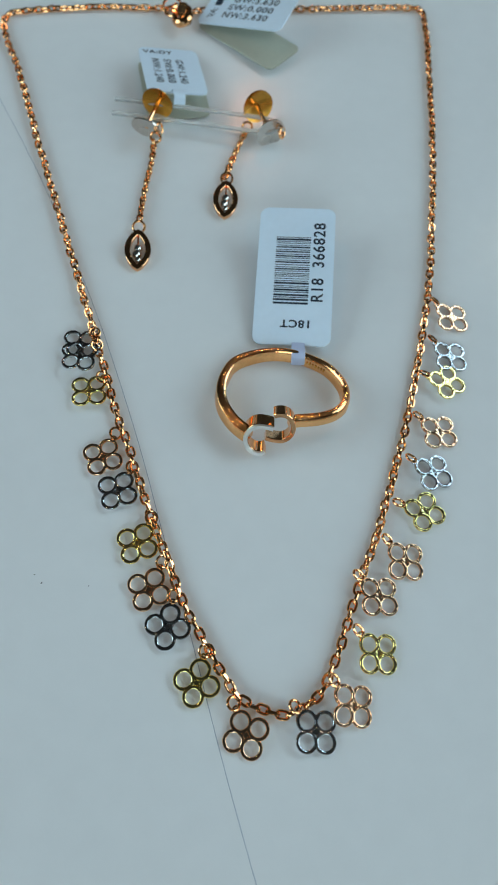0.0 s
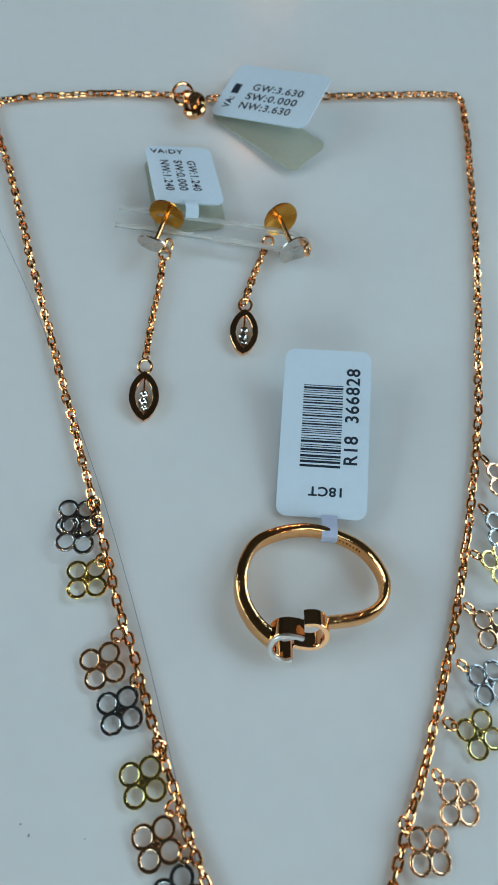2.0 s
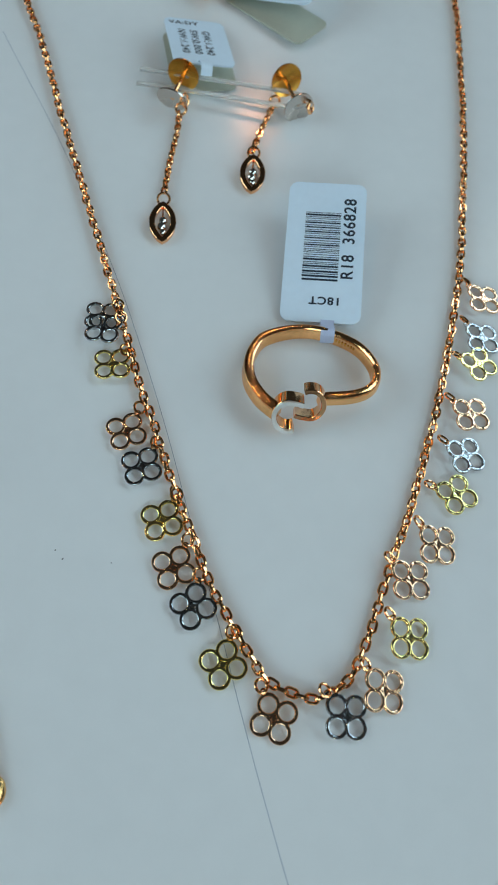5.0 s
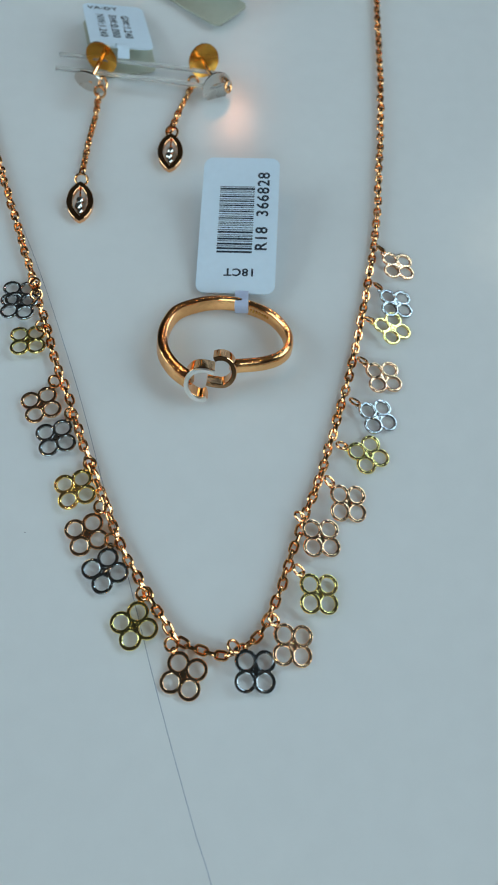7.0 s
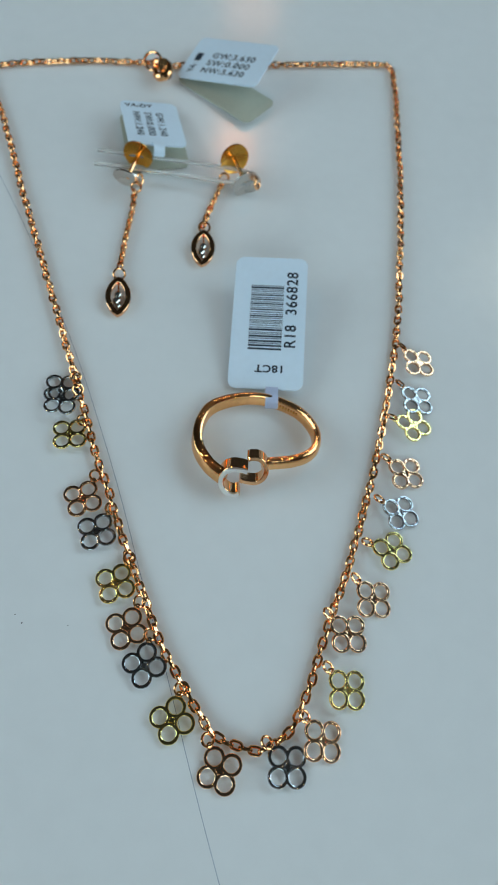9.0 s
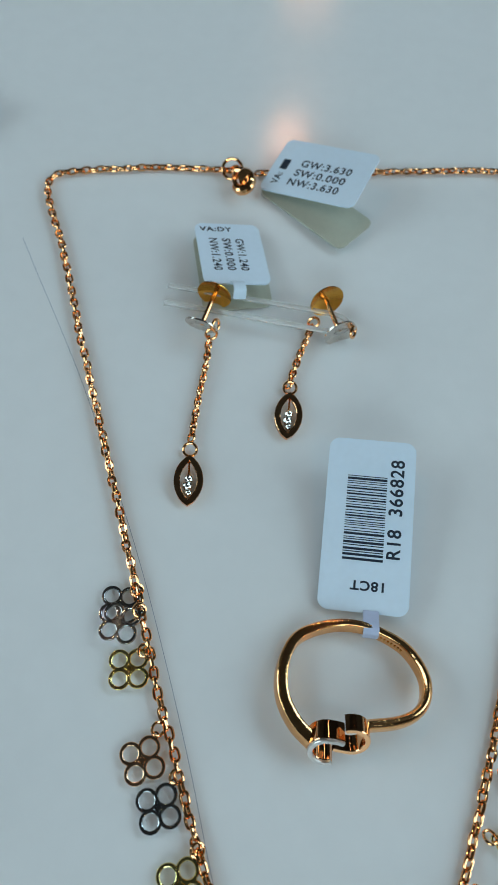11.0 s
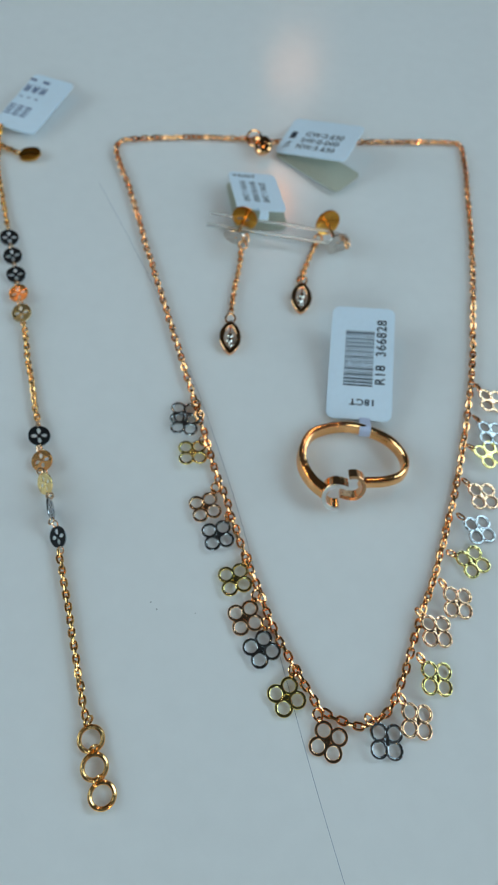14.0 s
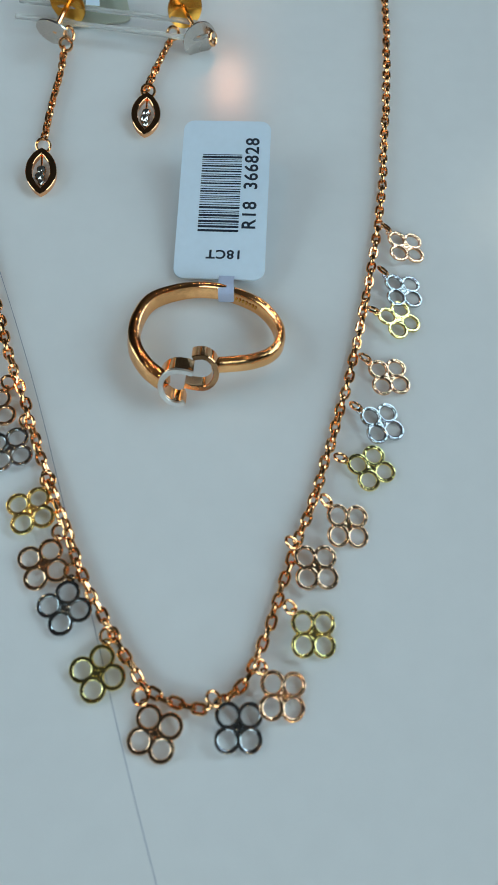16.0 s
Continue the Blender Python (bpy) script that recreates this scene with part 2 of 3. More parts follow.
for x, y, r in ((-26.4, -26.7, 0.10), (-25.2, -27.8, 0.13), (-18.6, -27.7, 0.08)):
    bm = bmesh.new()
    bmesh.ops.create_icosphere(bm, subdivisions=1, radius=r, matrix=Matrix.Translation((0, 0, r * 0.4)) @ Matrix.Diagonal((1.5, 1, 0.6, 1)))
    tagged(part("dust_speck", bm, SPECK, m=at(x, y, 0, 0, 0, 40 * x)), "tiny dark speck of dust on the white counter", "dust", "dust specks")

# ---- necklace ----
rng = random.Random(4)
NECK = [(-21.4, 97.0), (-33.3, 95.8), (-43.9, 93.8), (-51.5, 91.8), (-54.7, 90.1), (-54.8, 85.6), (-49.7, 74.8), (-44.9, 62.8), (-40.0, 50.7),
        (-34.8, 38.4), (-27.2, 20.2), (-22.9, 9.8), (-18.7, -0.4), (-15.5, -7.3), (-11.9, -15.4), (-8.3, -22.5), (-5.2, -28.9), (-1.6, -34.3),
        (1.4, -38.4), (4.3, -41.3), (8.6, -42.5), (10.8, -42.4), (13.9, -40.1), (16.0, -36.1), (19.0, -26.5), (23.1, -13.7), (26.9, 1.2),
        (30.0, 17.3), (32.1, 32.7), (33.8, 58.4), (34.2, 82.1), (34.0, 97.4), (33.3, 103.6), (30.6, 104.9), (18.4, 103.1), (5.1, 100.7), (-10.7, 98.1), (-16.6, 97.0)]
necklace = thing("necklace", at(0, 0, 0), "rose gold cable chain necklace with clover ring charms", "necklace")
chain(necklace, [(x, y, 0) for x, y in NECK], link_mesh("link", 2.12, 1.44, 0.41, ROSE), 1.33, 0.68, rng)


def clover_bm():
    """Four joined flat rings in a square, with an eyelet at the outer side of one."""
    bm = bmesh.new()
    for sx in (-1, 1):
        for sy in (-1, 1):
            top = 0.20 + 0.012 * sx + 0.006 * sy
            wire = [(0.36, -0.15), (0.37, 0.02), (0.31, 0.13), (0.24, top), (0.0, top + 0.03), (-0.20, top), (-0.31, 0.13), (-0.37, 0.02), (-0.36, -0.15), (-0.2, -0.2), (0.2, -0.2)]
            sweep(bm, arc(sx * 1.77, sy * 1.77, 1.74, 1.74, 0, 360, 32)[:-1], wire, True)
    star = [(0.58, 0), (0.34, 0.34), (0, 0.58), (-0.34, 0.34), (-0.58, 0), (-0.34, -0.34), (0, -0.58), (0.34, -0.34)]
    top, low = [[bm.verts.new((x, y, z)) for x, y in star] for z in (0.16, -0.17)]
    bm.faces.new(top), bm.faces.new(low[::-1])
    for i in range(8):
        bm.faces.new((low[i], low[(i + 1) % 8], top[(i + 1) % 8], top[i]))
    sweep(bm, arc(3.42, 3.42, 0.52, 0.52, 0, 360, 14)[:-1], slab_section(0.42, 0.40, 0.08), True)
    bmesh.ops.scale(bm, vec=(0.705, 0.705, 0.9), verts=bm.verts)
    return bm


CLOVER = {}
for key, mat in (("r", PALE), ("w", WHITE), ("y", YELLOW)):
    CLOVER[key] = mesh_of("charm", clover_bm(), mat)
WORDS = {"r": "rose gold clover charm of four rings", "w": "white gold clover charm of four rings", "y": "yellow gold clover charm of four rings"}
JUMP = mesh_of("jump_ring", ring_bm(0.86, 0.20, 20, 8), ROSE)
# metal, place, way to the chain, tilt across it and along it
CHARMS = [("w", -26.4, 11.2, 48, -12, 5, 0.6), ("w", -25.7, 8.6, 40, -13, -6, 1.3), ("y", -23.5, 2.8, 56, -13, 5, 0.6), ("r", -19.6, -8.2, 70, -4, 4, 0.5),
          ("w", -16.6, -13.4, 66, -6, 3, 0.5), ("y", -12.6, -21.2, 67, -6, -6, 0.6), ("r", -10.1, -27.6, 70, 3, 3, 0.4), ("w", -6.9, -32.5, 85, -3, -3, 0.5),
          ("y", -2.2, -39.5, 80, 4, 3, 0.5), ("r", 4.8, -45.4, 117, 2, -3, 0.4), ("w", 13.9, -44.4, 137, -3, 4, 0.6), ("r", 18.7, -40.9, 135, 3, 2, 0.5),
          ("y", 22.1, -34, 138, -4, 3, 0.5), ("r", 22.4, -26.1, 141, 3, 5, 0.6), ("r", 26.3, -20.7, 138, 6, -4, 0.5), ("y", 29.5, -12.7, 168, 2, 3, 0.6),
          ("w", 31.1, -6.3, 155, 9, 4, 0.6), ("r", 32.3, 0.8, 146, 3, 5, 0.6), ("y", 34, 10, 172, 10, 6, 1), ("w", 34.9, 15.1, 140, 12, 5, 0.8),
          ("r", 35.6, 23, 140, 12, 6, 0.7)]
for key, x, y, turn, tx, ty, z in CHARMS:
    reach = 2.2 if x < -22 else 2.95
    lean = -2 if x < -15 else -2 + 3 * math.sin(5.0 * y) if x < 10 else 5 + 3 * math.sin(7.0 * y) if y > -15 else 9.5 + 4.5 * math.sin(7.0 * y)
    charm = part("charm", CLOVER[key], None, necklace, WORDS[key], at(x, y, z + 0.1 if x < 10 else 0.35 + 2.5 * math.sin(radians(lean)), abs(lean) * 0.4, lean, 0) @ pose(0, 0, 0, tx * 0.5, ty * 0.5, turn - 45))
    part("jump_ring", JUMP, None, charm, m=at(reach, reach, 0.45, 32, 0, 45))


def lobster_clasp(parent, mat, m):
    bm = bmesh.new()
    path = [(0, 0, 0), (1.5, 1.3, 0), (3.6, 1.7, 0), (5.2, 1.0, 0), (5.9, -0.3, 0), (5.2, -1.5, 0), (3.8, -1.7, 0)]
    sweep(bm, spline(path, 0.3), round_section(0.82, 10, 1.15))
    sweep(bm, spline([(0, 0, 0), (1.6, -1.2, 0), (3.9, -1.5, 0)], 0.4), round_section(0.55, 8, 1.25))
    ring_bm(0.75, 0.28, 16, 8, bm=bm, centre=(-0.9, 0))
    return part("clasp", bm, mat, parent, "polished gold lobster clasp", m)


lobster_clasp(necklace, ROSE, at(-20.1, 96.0, 1.5, 20, -10, -62))
part("end_ring", ring_bm(1.9, 0.30, 24), ROSE, necklace, "plain gold end ring", at(-21.0, 96.4, 1.6, 35, 0, 0))
# filler laid over the clasp body, angled so a panel's glint shows there
part("stamp_plate", card(2.6, 4.4, 1.2, 0.5), ROSE, necklace, "small oval gold stamp plate", at(-18.0, 93.0, 2.4, 57, -8, 24), smooth=False)

# ---- ring ----
band = thing("ring", at(7.0, 4.0, 0), "rose gold ring with two interlocking scrolls lying on the counter", "ring")
BAND = [(-4.6, -7.4, 3), (-5.7, -6.7, 2.9), (-7.4, -5.2, 2.7), (-9.0, -2.7, 2.4), (-9.6, 0.2, 2.1), (-9.1, 3.4, 1.7), (-7.6, 5.9, 1.45), (-4.0, 7.7, 1.35), (-0.3, 8.3, 1.35), (3.5, 7.7, 1.4), (7.3, 5.8, 1.7), (9.6, 2.6, 2.2), (9.8, -0.3, 2.6), (8.5, -2.4, 3), (5.9, -3.8, 3.3), (2.3, -4.6, 3.5), (1.2, -4.9, 3.6)]


def band_bm(ctrl):
    """A band that runs from a square-edged, flat-topped shank to a domed one; the inner side comes first in each section."""
    pts = spline(ctrl, 0.5)
    square = [(0.78, -1.3), (0.80, 0.62), (0.70, 0.86), (0.50, 0.95), (0.15, 0.98), (-0.30, 0.98), (-0.62, 0.93), (-0.86, 0.76), (-0.98, 0.45), (-1.15, -1.2), (-0.7, -1.35), (0.4, -1.35)]
    domed = [(0.80, -1.25), (0.80, 0.10), (0.70, 0.55), (0.50, 0.86), (0.20, 1.05), (-0.20, 1.08), (-0.55, 0.92), (-0.85, 0.55), (-1.0, 0.0), (-0.98, -1.0), (-0.6, -1.3), (0.4, -1.35)]
    rings, bm, n, tilt = [], bmesh.new(), len(pts), Vector((0, 0.21, 0.98))
    for i, p in enumerate(pts):
        u = i / (n - 1)
        t = (pts[min(i + 1, n - 1)] - pts[max(i - 1, 0)]).normalized()
        side = t.cross(tilt).normalized()
        rise = side.cross(t)
        k = min(max((u - 0.35) / 0.35, 0.0), 1.0)
        wide = 0.80 + 0.20 * max(0.0, 1 - u / 0.35) - 0.12 * math.exp(-((u - 0.5) / 0.13) ** 2)
        rings.append([bm.verts.new(p + side * wide * (a[0] * (1 - k) + b[0] * k) + rise * (a[1] * (1 - k) + b[1] * k)) for a, b in zip(square, domed)])
    for q, w in zip(rings, rings[1:]):
        for j in range(12):
            bm.faces.new((q[j], q[(j + 1) % 12], w[(j + 1) % 12], w[j]))
    bm.faces.new(rings[0][::-1]), bm.faces.new(rings[-1])
    return bm


part("band", band_bm(BAND), WORN_ROSE, band)
# a worn hallmark stamped inside the far side of the band
mark, inner = bmesh.new(), spline(BAND, 0.5)
for i, high in enumerate((0.34, 0.5, 0.42, 0.5, 0.3, 0.5, 0.46)):
    k = int(len(inner) * 0.565) + i
    t = (inner[k + 1] - inner[k]).normalized()
    side = t.cross(Vector((0, 0.21, 0.98))).normalized()
    m = Matrix((t, side.cross(t), side)).transposed().to_4x4()
    m.translation = inner[k] + side * 0.70 - side.cross(t) * 0.15
    bmesh.ops.create_cube(mark, size=1, matrix=m @ Matrix.Diagonal((0.24, high, 0.06, 1)))
part("hallmark", mark, DEEP, band, "worn stamped hallmark", smooth=False)


def scroll(side, bm, y0, y1, rx, rz, top, low, half):
    """A C-shaped scroll standing in its x-z plane, open to one side, with nearly straight arms of two lengths."""
    pts = [(top, rz * 0.87, 0), (top * 0.55, rz * 0.965, 0)] + arc(0, 0, rx, rz, 90, 270, 24) + [(low * 0.55, -rz * 0.965, 0), (low, -rz * 0.87, 0)]
    return scroll_bm(bm, [(x * side, w, 0) for x, w, _ in pts], y0, y1, half)


def scroll_bm(bm, pts, y0, y1, half):
    rings = []
    for i, (x, w, _) in enumerate(pts):
        a, b = pts[max(i - 1, 0)], pts[min(i + 1, len(pts) - 1)]
        t = Vector((b[0] - a[0], b[1] - a[1])).normalized()
        n = Vector((-t.y, t.x)) * half
        rings.append([bm.verts.new(p) for p in ((x + n.x, y0 + 0.12, w + n.y), (x + n.x * 0.8, y0, w + n.y * 0.8), (x - n.x * 0.8, y0, w - n.y * 0.8),
                                                (x - n.x, y0 + 0.12, w - n.y), (x - n.x, y1, w - n.y), (x + n.x, y1, w + n.y))])
    for q, r in zip(rings, rings[1:]):
        for j in range(6):
            bm.faces.new((q[j], q[(j + 1) % 6], r[(j + 1) % 6], r[j]))
    bm.faces.new(rings[0][::-1]), bm.faces.new(rings[-1])
    return bm


lower, upper = at(-3.1, -8.6, 3.3, -29, 0, 0), at(-0.2, -7.1, 4.9, -30, 0, 0)
part("scroll", scroll(1, bmesh.new(), 0.3, 2.9, 2.2, 2.55, 1.85, 0.9, 0.36), POLISHED, band, m=lower)
part("scroll_face", scroll(1, bmesh.new(), -0.1, 0.28, 2.2, 2.55, 1.85, 0.9, 0.345), MATT_WHITE, band, "white gold face of the scroll", lower)
part("scroll", scroll(-1, bmesh.new(), 0.0, 2.3, 1.95, 2.35, 1.1, 2.1, 0.38), POLISHED, band, m=upper)


# ---- ring tag ----
m, w, h = plane_pose((1.4, 14.3, 0.4), (14.4, 14.2, 1.6), (1.5, 39.7, 4.8))
tag = thing("price_tag", m, "white card price tag with barcode tied to the ring", "tag")
part("card", card(w, h, 1.6), PAPER, tag, smooth=False)
bm_rng = random.Random(11)
yy = -5.5
while yy < 7.1:
    t = bm_rng.choice((0.13, 0.15, 0.26, 0.36))
    bars(tag, [(-0.5, yy + t / 2, 5.9, t)], 0.16, INK)
    yy += t + bm_rng.choice((0.16, 0.18, 0.28))
writing(tag, "R18  366828", 4.0, 2.5, 2.8, 90, 0.16, 14.9)
writing(tag, "18CT", 0.6, -9.0, 1.9, 180, 0.16, 4.85)
part("loop", sweep(bmesh.new(), spline([(1.2, -h / 2 + 0.4, 0.2), (1.2, -h / 2 - 0.8, 1.0), (1.3, -h / 2 - 1.8, 1.5), (1.3, -h / 2 - 2.8, 1.4), (1.3, -h / 2 - 3.3, -0.2)], 0.3), slab_section(2.2, 0.14, 0.03)), BLUE_PAPER, tag, "pale blue paper loop")


def weight_tag(label, o, r, u):
    m, w, h = plane_pose(o, r, u)
    ob = thing("price_tag", m, label, "tag")
    part("card", card(w, h, 1.5), PAPER, ob, smooth=False)
    return ob, w, h


# ---- necklace tag ----
neck_tag, w, h = weight_tag("white card weight tag raised above the counter on the necklace clasp", (-16.0, 92.9, 0.9), (1.7, 86.0, 5.4), (-10.2, 105.4, 2.2))
for i, text in enumerate(("GW:3.630", "SW:0.000", "NW:3.630")):
    writing(neck_tag, text, 0.9 - 0.3 * i, 1.2 - 2.5 * i, 2.4, 0, 0.16, 10.4)
writing(neck_tag, "VA:", -7.4, -3.4, 2.0, 90, 0.16, 3.0)
bars(neck_tag, [(-7.4, 0.3, 1.5, 2.6)], 0.16, INK, "print_bar")


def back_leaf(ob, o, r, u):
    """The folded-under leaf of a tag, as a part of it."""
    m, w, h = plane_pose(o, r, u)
    part("back_leaf", card(w, h, 1.5), SHADED_BACKING, ob, "folded back leaf, dull grey-green with shade in its tone", ob.matrix_basis.inverted() @ m, smooth=False)


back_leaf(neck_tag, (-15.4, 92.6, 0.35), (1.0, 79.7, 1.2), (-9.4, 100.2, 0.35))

# ---- earring tag ----
ear_tag, w, h = weight_tag("white card weight tag leaning over the earring posts", (-21.0, 66.0, 4.8), (-9.6, 69.0, 2.8), (-27.0, 79.6, 3.7))
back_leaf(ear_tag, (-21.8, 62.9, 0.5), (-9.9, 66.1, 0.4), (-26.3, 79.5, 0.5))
for i, text in enumerate(("GW:1.240", "SW:0.000", "NW:1.240")):
    writing(ear_tag, text, 1.7 - 2.4 * i, -0.3, 2.1, -90, 0.16, 7.9)
writing(ear_tag, "VA:DY", -2.2, h / 2 - 1.5, 1.5, 0, 0.16, 6.0)

part("loop", sweep(bmesh.new(), spline([(-0.3, -h / 2 + 0.5, 0.2), (-0.3, -h / 2 - 0.8, 1.2), (-0.3, -h / 2 - 2.4, 1.2), (-0.3, -h / 2 - 3.2, -0.2)], 0.3), slab_section(2.2, 0.14, 0.03)), PAPER, ear_tag, "white paper loop")

# ---- earrings ----
hairpin = [(-28.6, 66.7, 1.9), (-22.0, 66.2, 2.1), (-8.0, 65.1, 2.4), (0.5, 64.3, 2.6), (2.6, 63.5, 2.6), (3.2, 62.4, 2.5), (2.4, 61.3, 2.4), (0.0, 60.9, 2.3), (-10.0, 61.8, 2.0), (-22.0, 62.8, 1.7), (-28.8, 63.3, 1.5)]
strip = part("plastic_loop", sweep(bmesh.new(), spline(hairpin, 0.6), slab_section(0.95, 0.5, 0.15)), CLEAR)
tagged(strip, "clear plastic hairpin loop holding the pair of earrings", "loop")


def cup_bm(radius, depth, wall, n=28):
    """A shallow dished disc with thickness, open towards -y."""
    bm = bmesh.new()
    prof = [(0.0, 0.0), (radius * 0.5, -depth * 0.2), (radius * 0.85, -depth * 0.7), (radius, -depth), (radius, -depth + wall), (radius * 0.85, -depth * 0.7 + wall), (radius * 0.5, -depth * 0.2 + wall), (0.0, wall)]
    rows = [[bm.verts.new((r * math.cos(2 * math.pi * i / n), y, r * math.sin(2 * math.pi * i / n))) for i in range(n)] if r else [bm.verts.new((0, y, 0))] for r, y in prof]
    for a, b in zip(rows, rows[1:]):
        for i in range(n):
            q = [a[i % len(a)], a[(i + 1) % len(a)], b[(i + 1) % len(b)], b[i % len(b)]]
            bm.faces.new(list(dict.fromkeys(q)))
    return bm


EAR_LINK = link_mesh("link", 1.9, 1.35, 0.38, ROSE)


def marquise(bm, a, b, half, high):
    k = (a * a - b * b) / (2 * b)
    R = b + k
    lim = math.degrees(math.asin(a / R))
    pts = [(-k + R * math.cos(radians(t)), R * math.sin(radians(t)), 0) for t in np.linspace(-lim, lim, 15)]
    pts += [(k - R * math.cos(radians(t)), R * math.sin(radians(t)), 0) for t in np.linspace(lim, -lim, 15)][1:-1]
    return sweep(bm, pts, slab_section(half, high, 0.06), True)


def earring(label, cup, plate, path, drop, turn, rng, tip=14, cup_tip=6):
    ob = thing("earring", at(cup[0], cup[1], 0), label, "earring", "pair of drop earrings")
    inv = Matrix.Translation((-cup[0] * MM, -cup[1] * MM, 0))
    way = Vector(plate) - Vector(cup)
    yaw = math.degrees(math.atan2(way.x, -way.y))
    lean = math.degrees(math.atan2(way.z, math.hypot(way.x, way.y)))
    aim = at(*cup, -lean, 0, yaw)
    part("cup", cup_bm(3.05, 1.0, 0.25), DEEP, ob, "dished deep gold back plate", inv @ at(*cup, -lean - cup_tip, 0, yaw))
    part("post", sweep(bmesh.new(), [(0, 0.2 - i, 0) for i in range(2)] + [(0, -way.length, 0)], round_section(0.42, 10), up=(0, 0, 1)), ROSE, ob, m=inv @ aim)
    part("front_plate", cup_bm(2.9, 0.35, 0.3), PLATE, ob, "thin pale front plate", inv @ at(*plate, -lean + tip, 0, yaw))
    part("bail", ring_bm(0.95, 0.25, 18, 8), ROSE, ob, m=inv @ at(path[0][0] + 0.3, path[0][1] + 0.9, 1.2, 65, 0, 15))
    part("bail", ring_bm(1.0, 0.25, 18, 8), ROSE, ob, m=inv @ at(plate[0] + 2.3, plate[1] + 0.4, 2.2, 70, 0, 70))
    for i, (p, d) in enumerate(along(spline([(x, y, 0.7) for x, y in path]), 1.1)):
        part("link", EAR_LINK, None, ob, m=inv @ frame_of(p, d) @ pose(0, 0, 0, (15 if i % 2 else 98) + rng.uniform(-18, 18), 0, 0))
    hx, hy = drop
    d = Vector((math.sin(radians(turn)), -math.cos(radians(turn))))
    part("drop_ring", ring_bm(1.05, 0.22, 20, 8), ROSE, ob, m=inv @ at(hx - d.x * 5.3, hy - d.y * 5.3, 0.8, 25, 0, 0))
    frame_m = inv @ at(hx, hy, 0.85, 6, 3, turn)
    body = part("drop_frame", marquise(bmesh.new(), 3.6, 1.80, 0.95, 0.9), POLISHED, ob, "polished leaf-shaped gold frame", frame_m)
    part("bar", sweep(bmesh.new(), [(0, 3.4, 0), (0, 1.0, 0.1)], round_section(0.16, 6)), ROSE, body)
    for sx, sy, r in ((0.05, 0.25, 0.74), (-0.12, -0.9, 0.80), (0.12, -1.95, 0.55)):
        bm = bmesh.new()
        bmesh.ops.create_icosphere(bm, subdivisions=2, radius=r, matrix=Matrix.Translation((sx, sy, 0.1)))
        part("stone", bm, STONE, body, "clear faceted stone", smooth=False)
    return ob


earring("rose gold drop earring with leaf-shaped drop, under the tag", (-20.0, 65.9, 3.1), (-21.5, 59.0, 2.7), [(-20.1, 57.3), (-19.9, 52.5), (-20.2, 45.9), (-20.3, 37.6)], (-19.6, 31.2), 6, rng)
earring("rose gold drop earring with leaf-shaped drop and bare cup", (-1.2, 66.9, 3.4), (1.9, 61.0, 2.3), [(-2.9, 62.2), (-4.4, 56.5), (-5.8, 50.2)], (-5.3, 44.5), 2, rng, -12, 22)

# ---- bracelet ----
bracelet = thing("bracelet", at(0, 0, 0), "gold chain bracelet with pierced clover discs and end rings", "bracelet")
B_GOLD = material("bracelet_gold", (0.95, 0.56, 0.22), 0.18, 1, grain=0.1, scale=1500, bump=0.12)
B_LINK = link_mesh("link", 1.9, 1.3, 0.40, B_GOLD)
for run in ([(-85.4, 87.4), (-84.4, 84.6), (-83.5, 81.0), (-82.5, 76.6), (-81.0, 72.6), (-79.0, 67.9), (-75.2, 58.6), (-73.9, 55.4)], [(-62.8, 28.1), (-59.1, 18.2), (-55.7, 9.6), (-54.1, 5.5)],
            [(-43.6, -20.2), (-41.0, -26.4), (-38.4, -33.0), (-35.8, -39.7), (-33.2, -46.2)]):
    chain(bracelet, [(x, y, 0) for x, y in run], B_LINK, 1.1, 0.66, rng)


def pierced_disc(mat, radius=2.0):
    """A round disc with four petal-shaped holes cut through, and bevelled rims."""
    cu = bpy.data.curves.new("disc", "CURVE")
    cu.dimensions, cu.fill_mode, cu.extrude, cu.bevel_depth, cu.bevel_resolution = "2D", "BOTH", 0.12 * MM, 0.06 * MM, 1

    def outline(pts):
        sp = cu.splines.new("POLY")
        sp.points.add(len(pts) - 1)
        for p, (x, y) in zip(sp.points, pts):
            p.co = (x * MM, y * MM, 0, 1)
        sp.use_cyclic_u = True

    outline([(radius * math.cos(2 * math.pi * i / 32), radius * math.sin(2 * math.pi * i / 32)) for i in range(32)])
    for q in range(4):
        a = q * math.pi / 2
        petal = [(0.92 + 0.60 * math.cos(t), 0.40 * math.sin(t) * (1.0 + 0.15 * math.cos(t))) for t in np.linspace(0, 2 * math.pi, 13)[:-1]]
        outline([(x * math.cos(a) - y * math.sin(a), x * math.sin(a) + y * math.cos(a)) for x, y in petal])
    ob = new("disc", cu)
    me = bpy.data.meshes.new_from_object(ob.evaluated_get(bpy.context.evaluated_depsgraph_get()))
    bpy.data.objects.remove(ob)
    me.materials.clear()
    me.materials.append(mat)
    return me


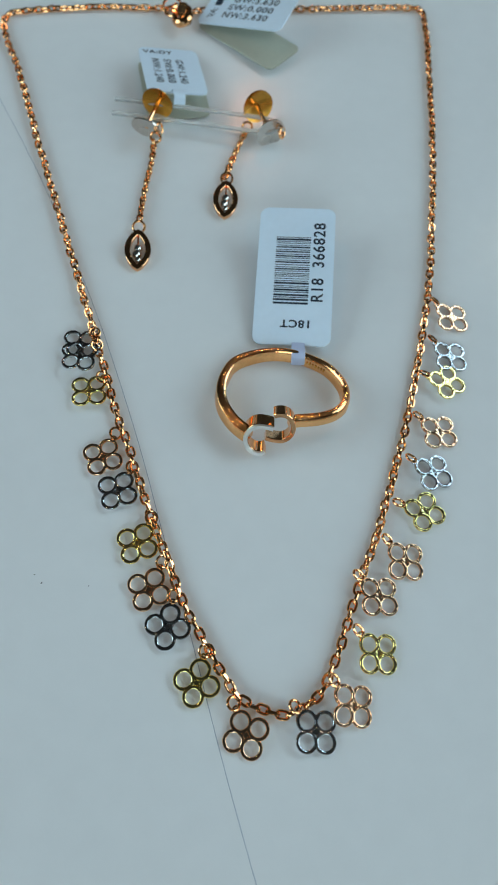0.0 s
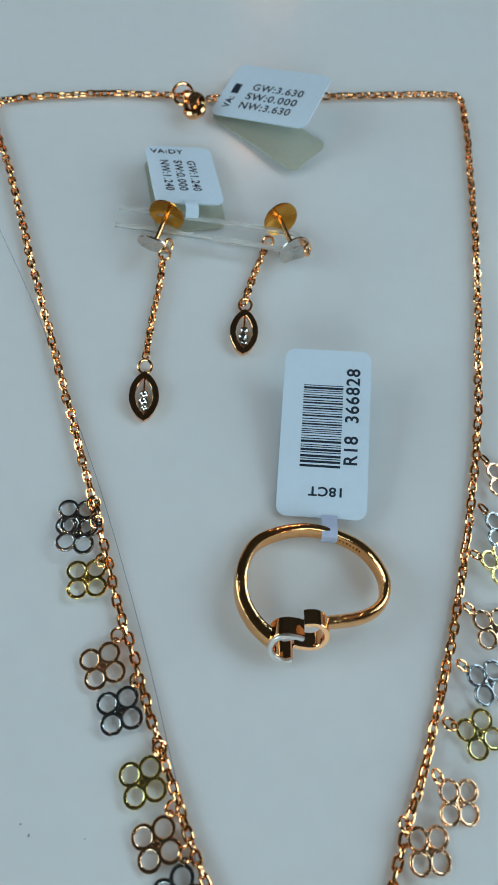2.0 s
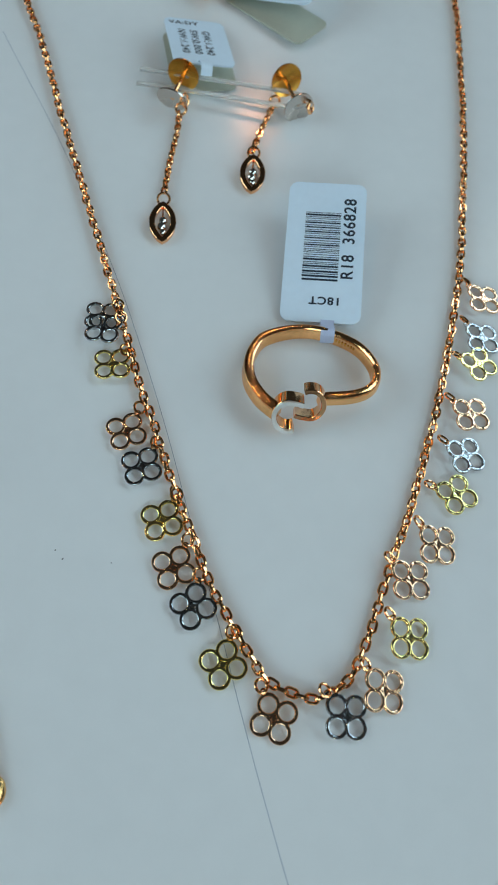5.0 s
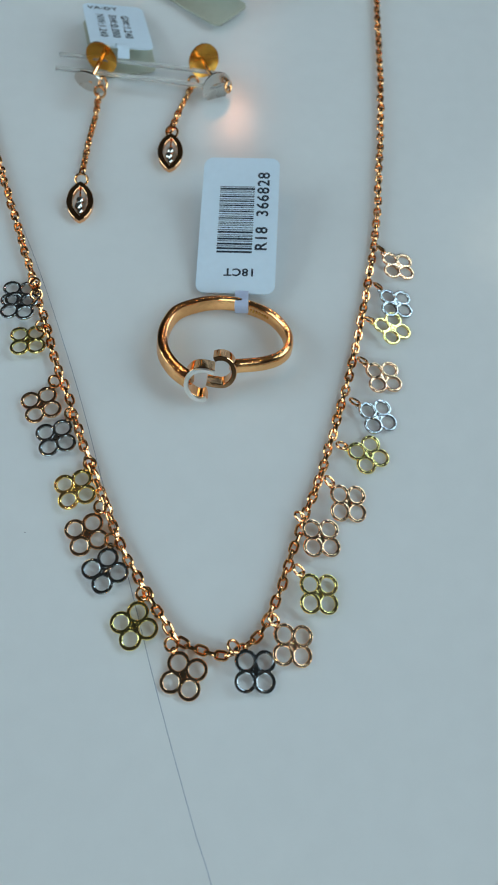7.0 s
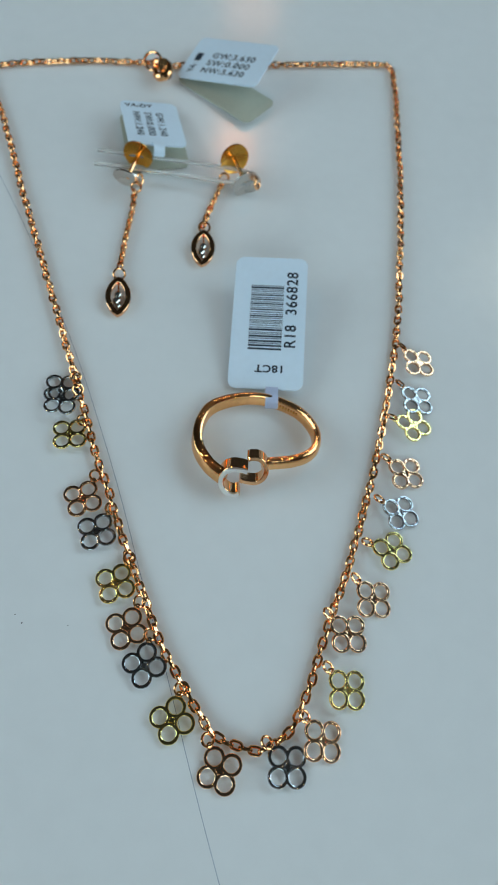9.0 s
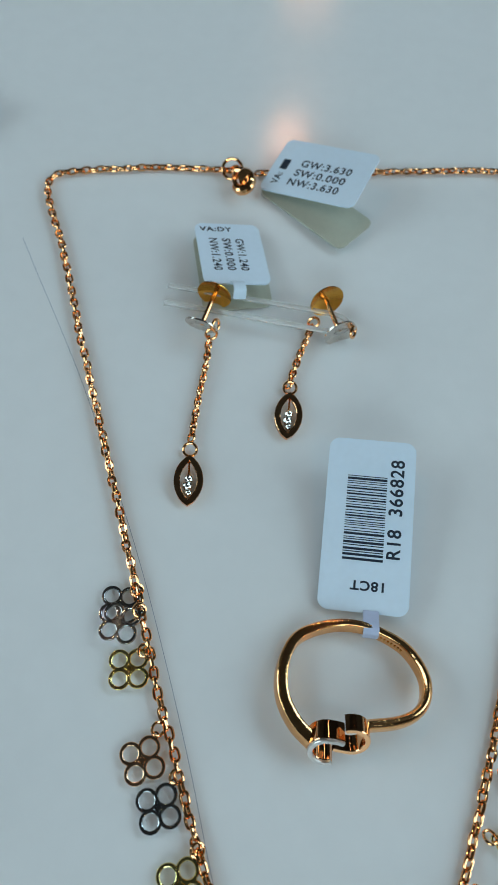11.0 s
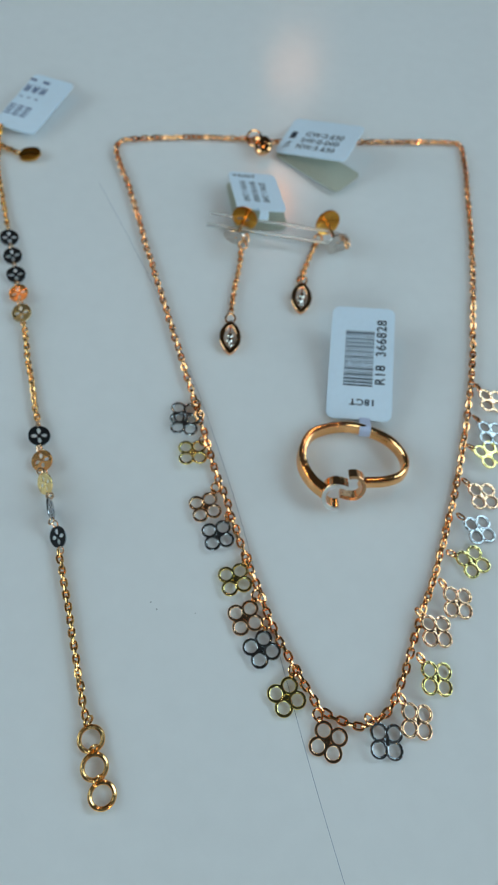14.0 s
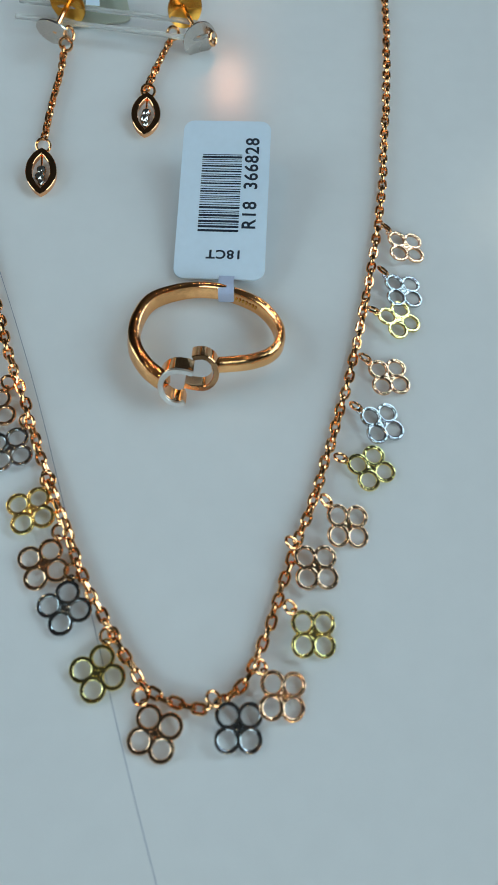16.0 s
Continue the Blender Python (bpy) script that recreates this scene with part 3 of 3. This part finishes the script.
DISC_ROSE = material("satin_rose_gold", (0.88, 0.42, 0.15), 0.26, 1, grain=0.1, scale=1500, bump=0.15)
DISC_PALE = material("satin_yellow_gold", (0.82, 0.60, 0.27), 0.26, 1, grain=0.1, scale=1500, bump=0.15)
DISC = {"w": pierced_disc(DISC_WHITE), "r": pierced_disc(DISC_ROSE), "y": pierced_disc(DISC_PALE)}
SMALL = mesh_of("jump_ring", ring_bm(0.62, 0.17, 14, 6), PALE)
DISC_WORDS = {"w": "white gold pierced disc", "r": "rose gold pierced disc", "y": "pale gold pierced disc"}
for key, x, y, z, tx, ty, turn in (("w", -72.7, 52.5, 0.7, 16, 8, 20), ("w", -70.5, 47.2, 0.6, 15, -2, 22), ("w", -68.3, 41.9, 0.5, 12, 4, 22), ("r", -66.1, 36.4, 1.0, 12, -11, 20),
                                   ("y", -64.0, 31.1, 1.1, 16, -12, 16), ("w", -52.8, 2.2, 1.0, 12, 15, 20), ("r", -50.9, -3.0, 1.1, 12, -17, 20), ("y", -49.0, -7.8, 1.6, 20, -48, 16),
                                   ("w", -46.7, -12.7, 2.0, 5, 84, 22), ("w", -44.4, -17.4, 0.9, 8, -16, 22)):
    disc = part("disc", DISC[key], None, bracelet, DISC_WORDS[key], at(x, y, z + 0.15, tx, ty, turn) @ Matrix.Diagonal((0.72 if y < -15 else 1, 1, 1, 1)))
    part("jump_ring", SMALL, None, disc, m=at(0, 2.45, 0, 60, 0, 80))
    part("jump_ring", SMALL, None, disc, m=at(0, -2.45, 0, 60, 0, 80))
for i, (x, y) in enumerate(((-31.4, -49.0), (-30.0, -52.8), (-28.1, -56.4))):
    part("end_ring", ring_bm(1.8, 0.37, 32, 8), B_GOLD, bracelet, "plain polished gold end ring", at(x - 0.3, y, 0.5 + 0.25 * (i % 2), 4 - 4 * i, 3, 0))
for x, y in ((-31.0, -50.5), (-29.4, -54.5), (-32.6, -46.5)):
    part("connector", sweep(ring_bm(0.8, 0.2, 14, 6), [(0, 0.5, 0), (0, -0.5, 0)], round_section(0.1, 6)), B_GOLD, bracelet, m=at(x, y, 0.9, 70, 0, 60))
lobster_clasp(bracelet, B_GOLD, at(-86.2, 89.5, 1.7, 12, 0, 178) @ Matrix.Diagonal((0.95, 0.95, 0.95, 1)))
part("end_ring", ring_bm(1.25, 0.62, 24, 8), DEEP, bracelet, "dark gold closing ring", at(-85.9, 88.3, 1.4, 40, 0, 60) @ Matrix.Diagonal((0.8, 0.8, 0.7, 1)))
chain(bracelet, [(-84.0, 84.2, 0), (-82.2, 83.0, 0), (-78.6, 81.6, 0)], B_LINK, 1.1, 0.66, rng)
part("stamp_plate", card(5.4, 4.2, 2.05, 0.5), DEEP, bracelet, "small oval gold stamp plate", at(-75.6, 81.3, 0.9, 5, -8, 4), smooth=False)

# ---- bracelet tag ----
brace_tag, w, h = weight_tag("white card weight tag lying behind the bracelet clasp", (-87.5, 91.0, 1.0), (-75.9, 87.4, 1.6), (-82.0, 111.5, 2.4))
for k in range(3):
    x = -2.6 + 2.3 * (k - 1)
    bars(brace_tag, [(x - 0.45, 4.9, 0.5, 2.6), (x + 0.1, 4.4, 0.35, 2.2), (x + 0.6, 4.9, 0.4, 2.6)], 0.16, GREY_INK, "print_bar")
    bars(brace_tag, [(x, 1.3, 1.0, 0.4)], 0.16, GREY_INK, "print_bar")
    bars(brace_tag, [(x, -2.3 - 1.1 * q, 1.7, 0.55) for q in range(4)], 0.16, GREY_INK, "print_bar")
bars(brace_tag, [(-5.2, 8.3, 2.0, 0.9), (-1.2, 8.2, 2.0, 0.9)], 0.16, GREY_INK, "print_bar")
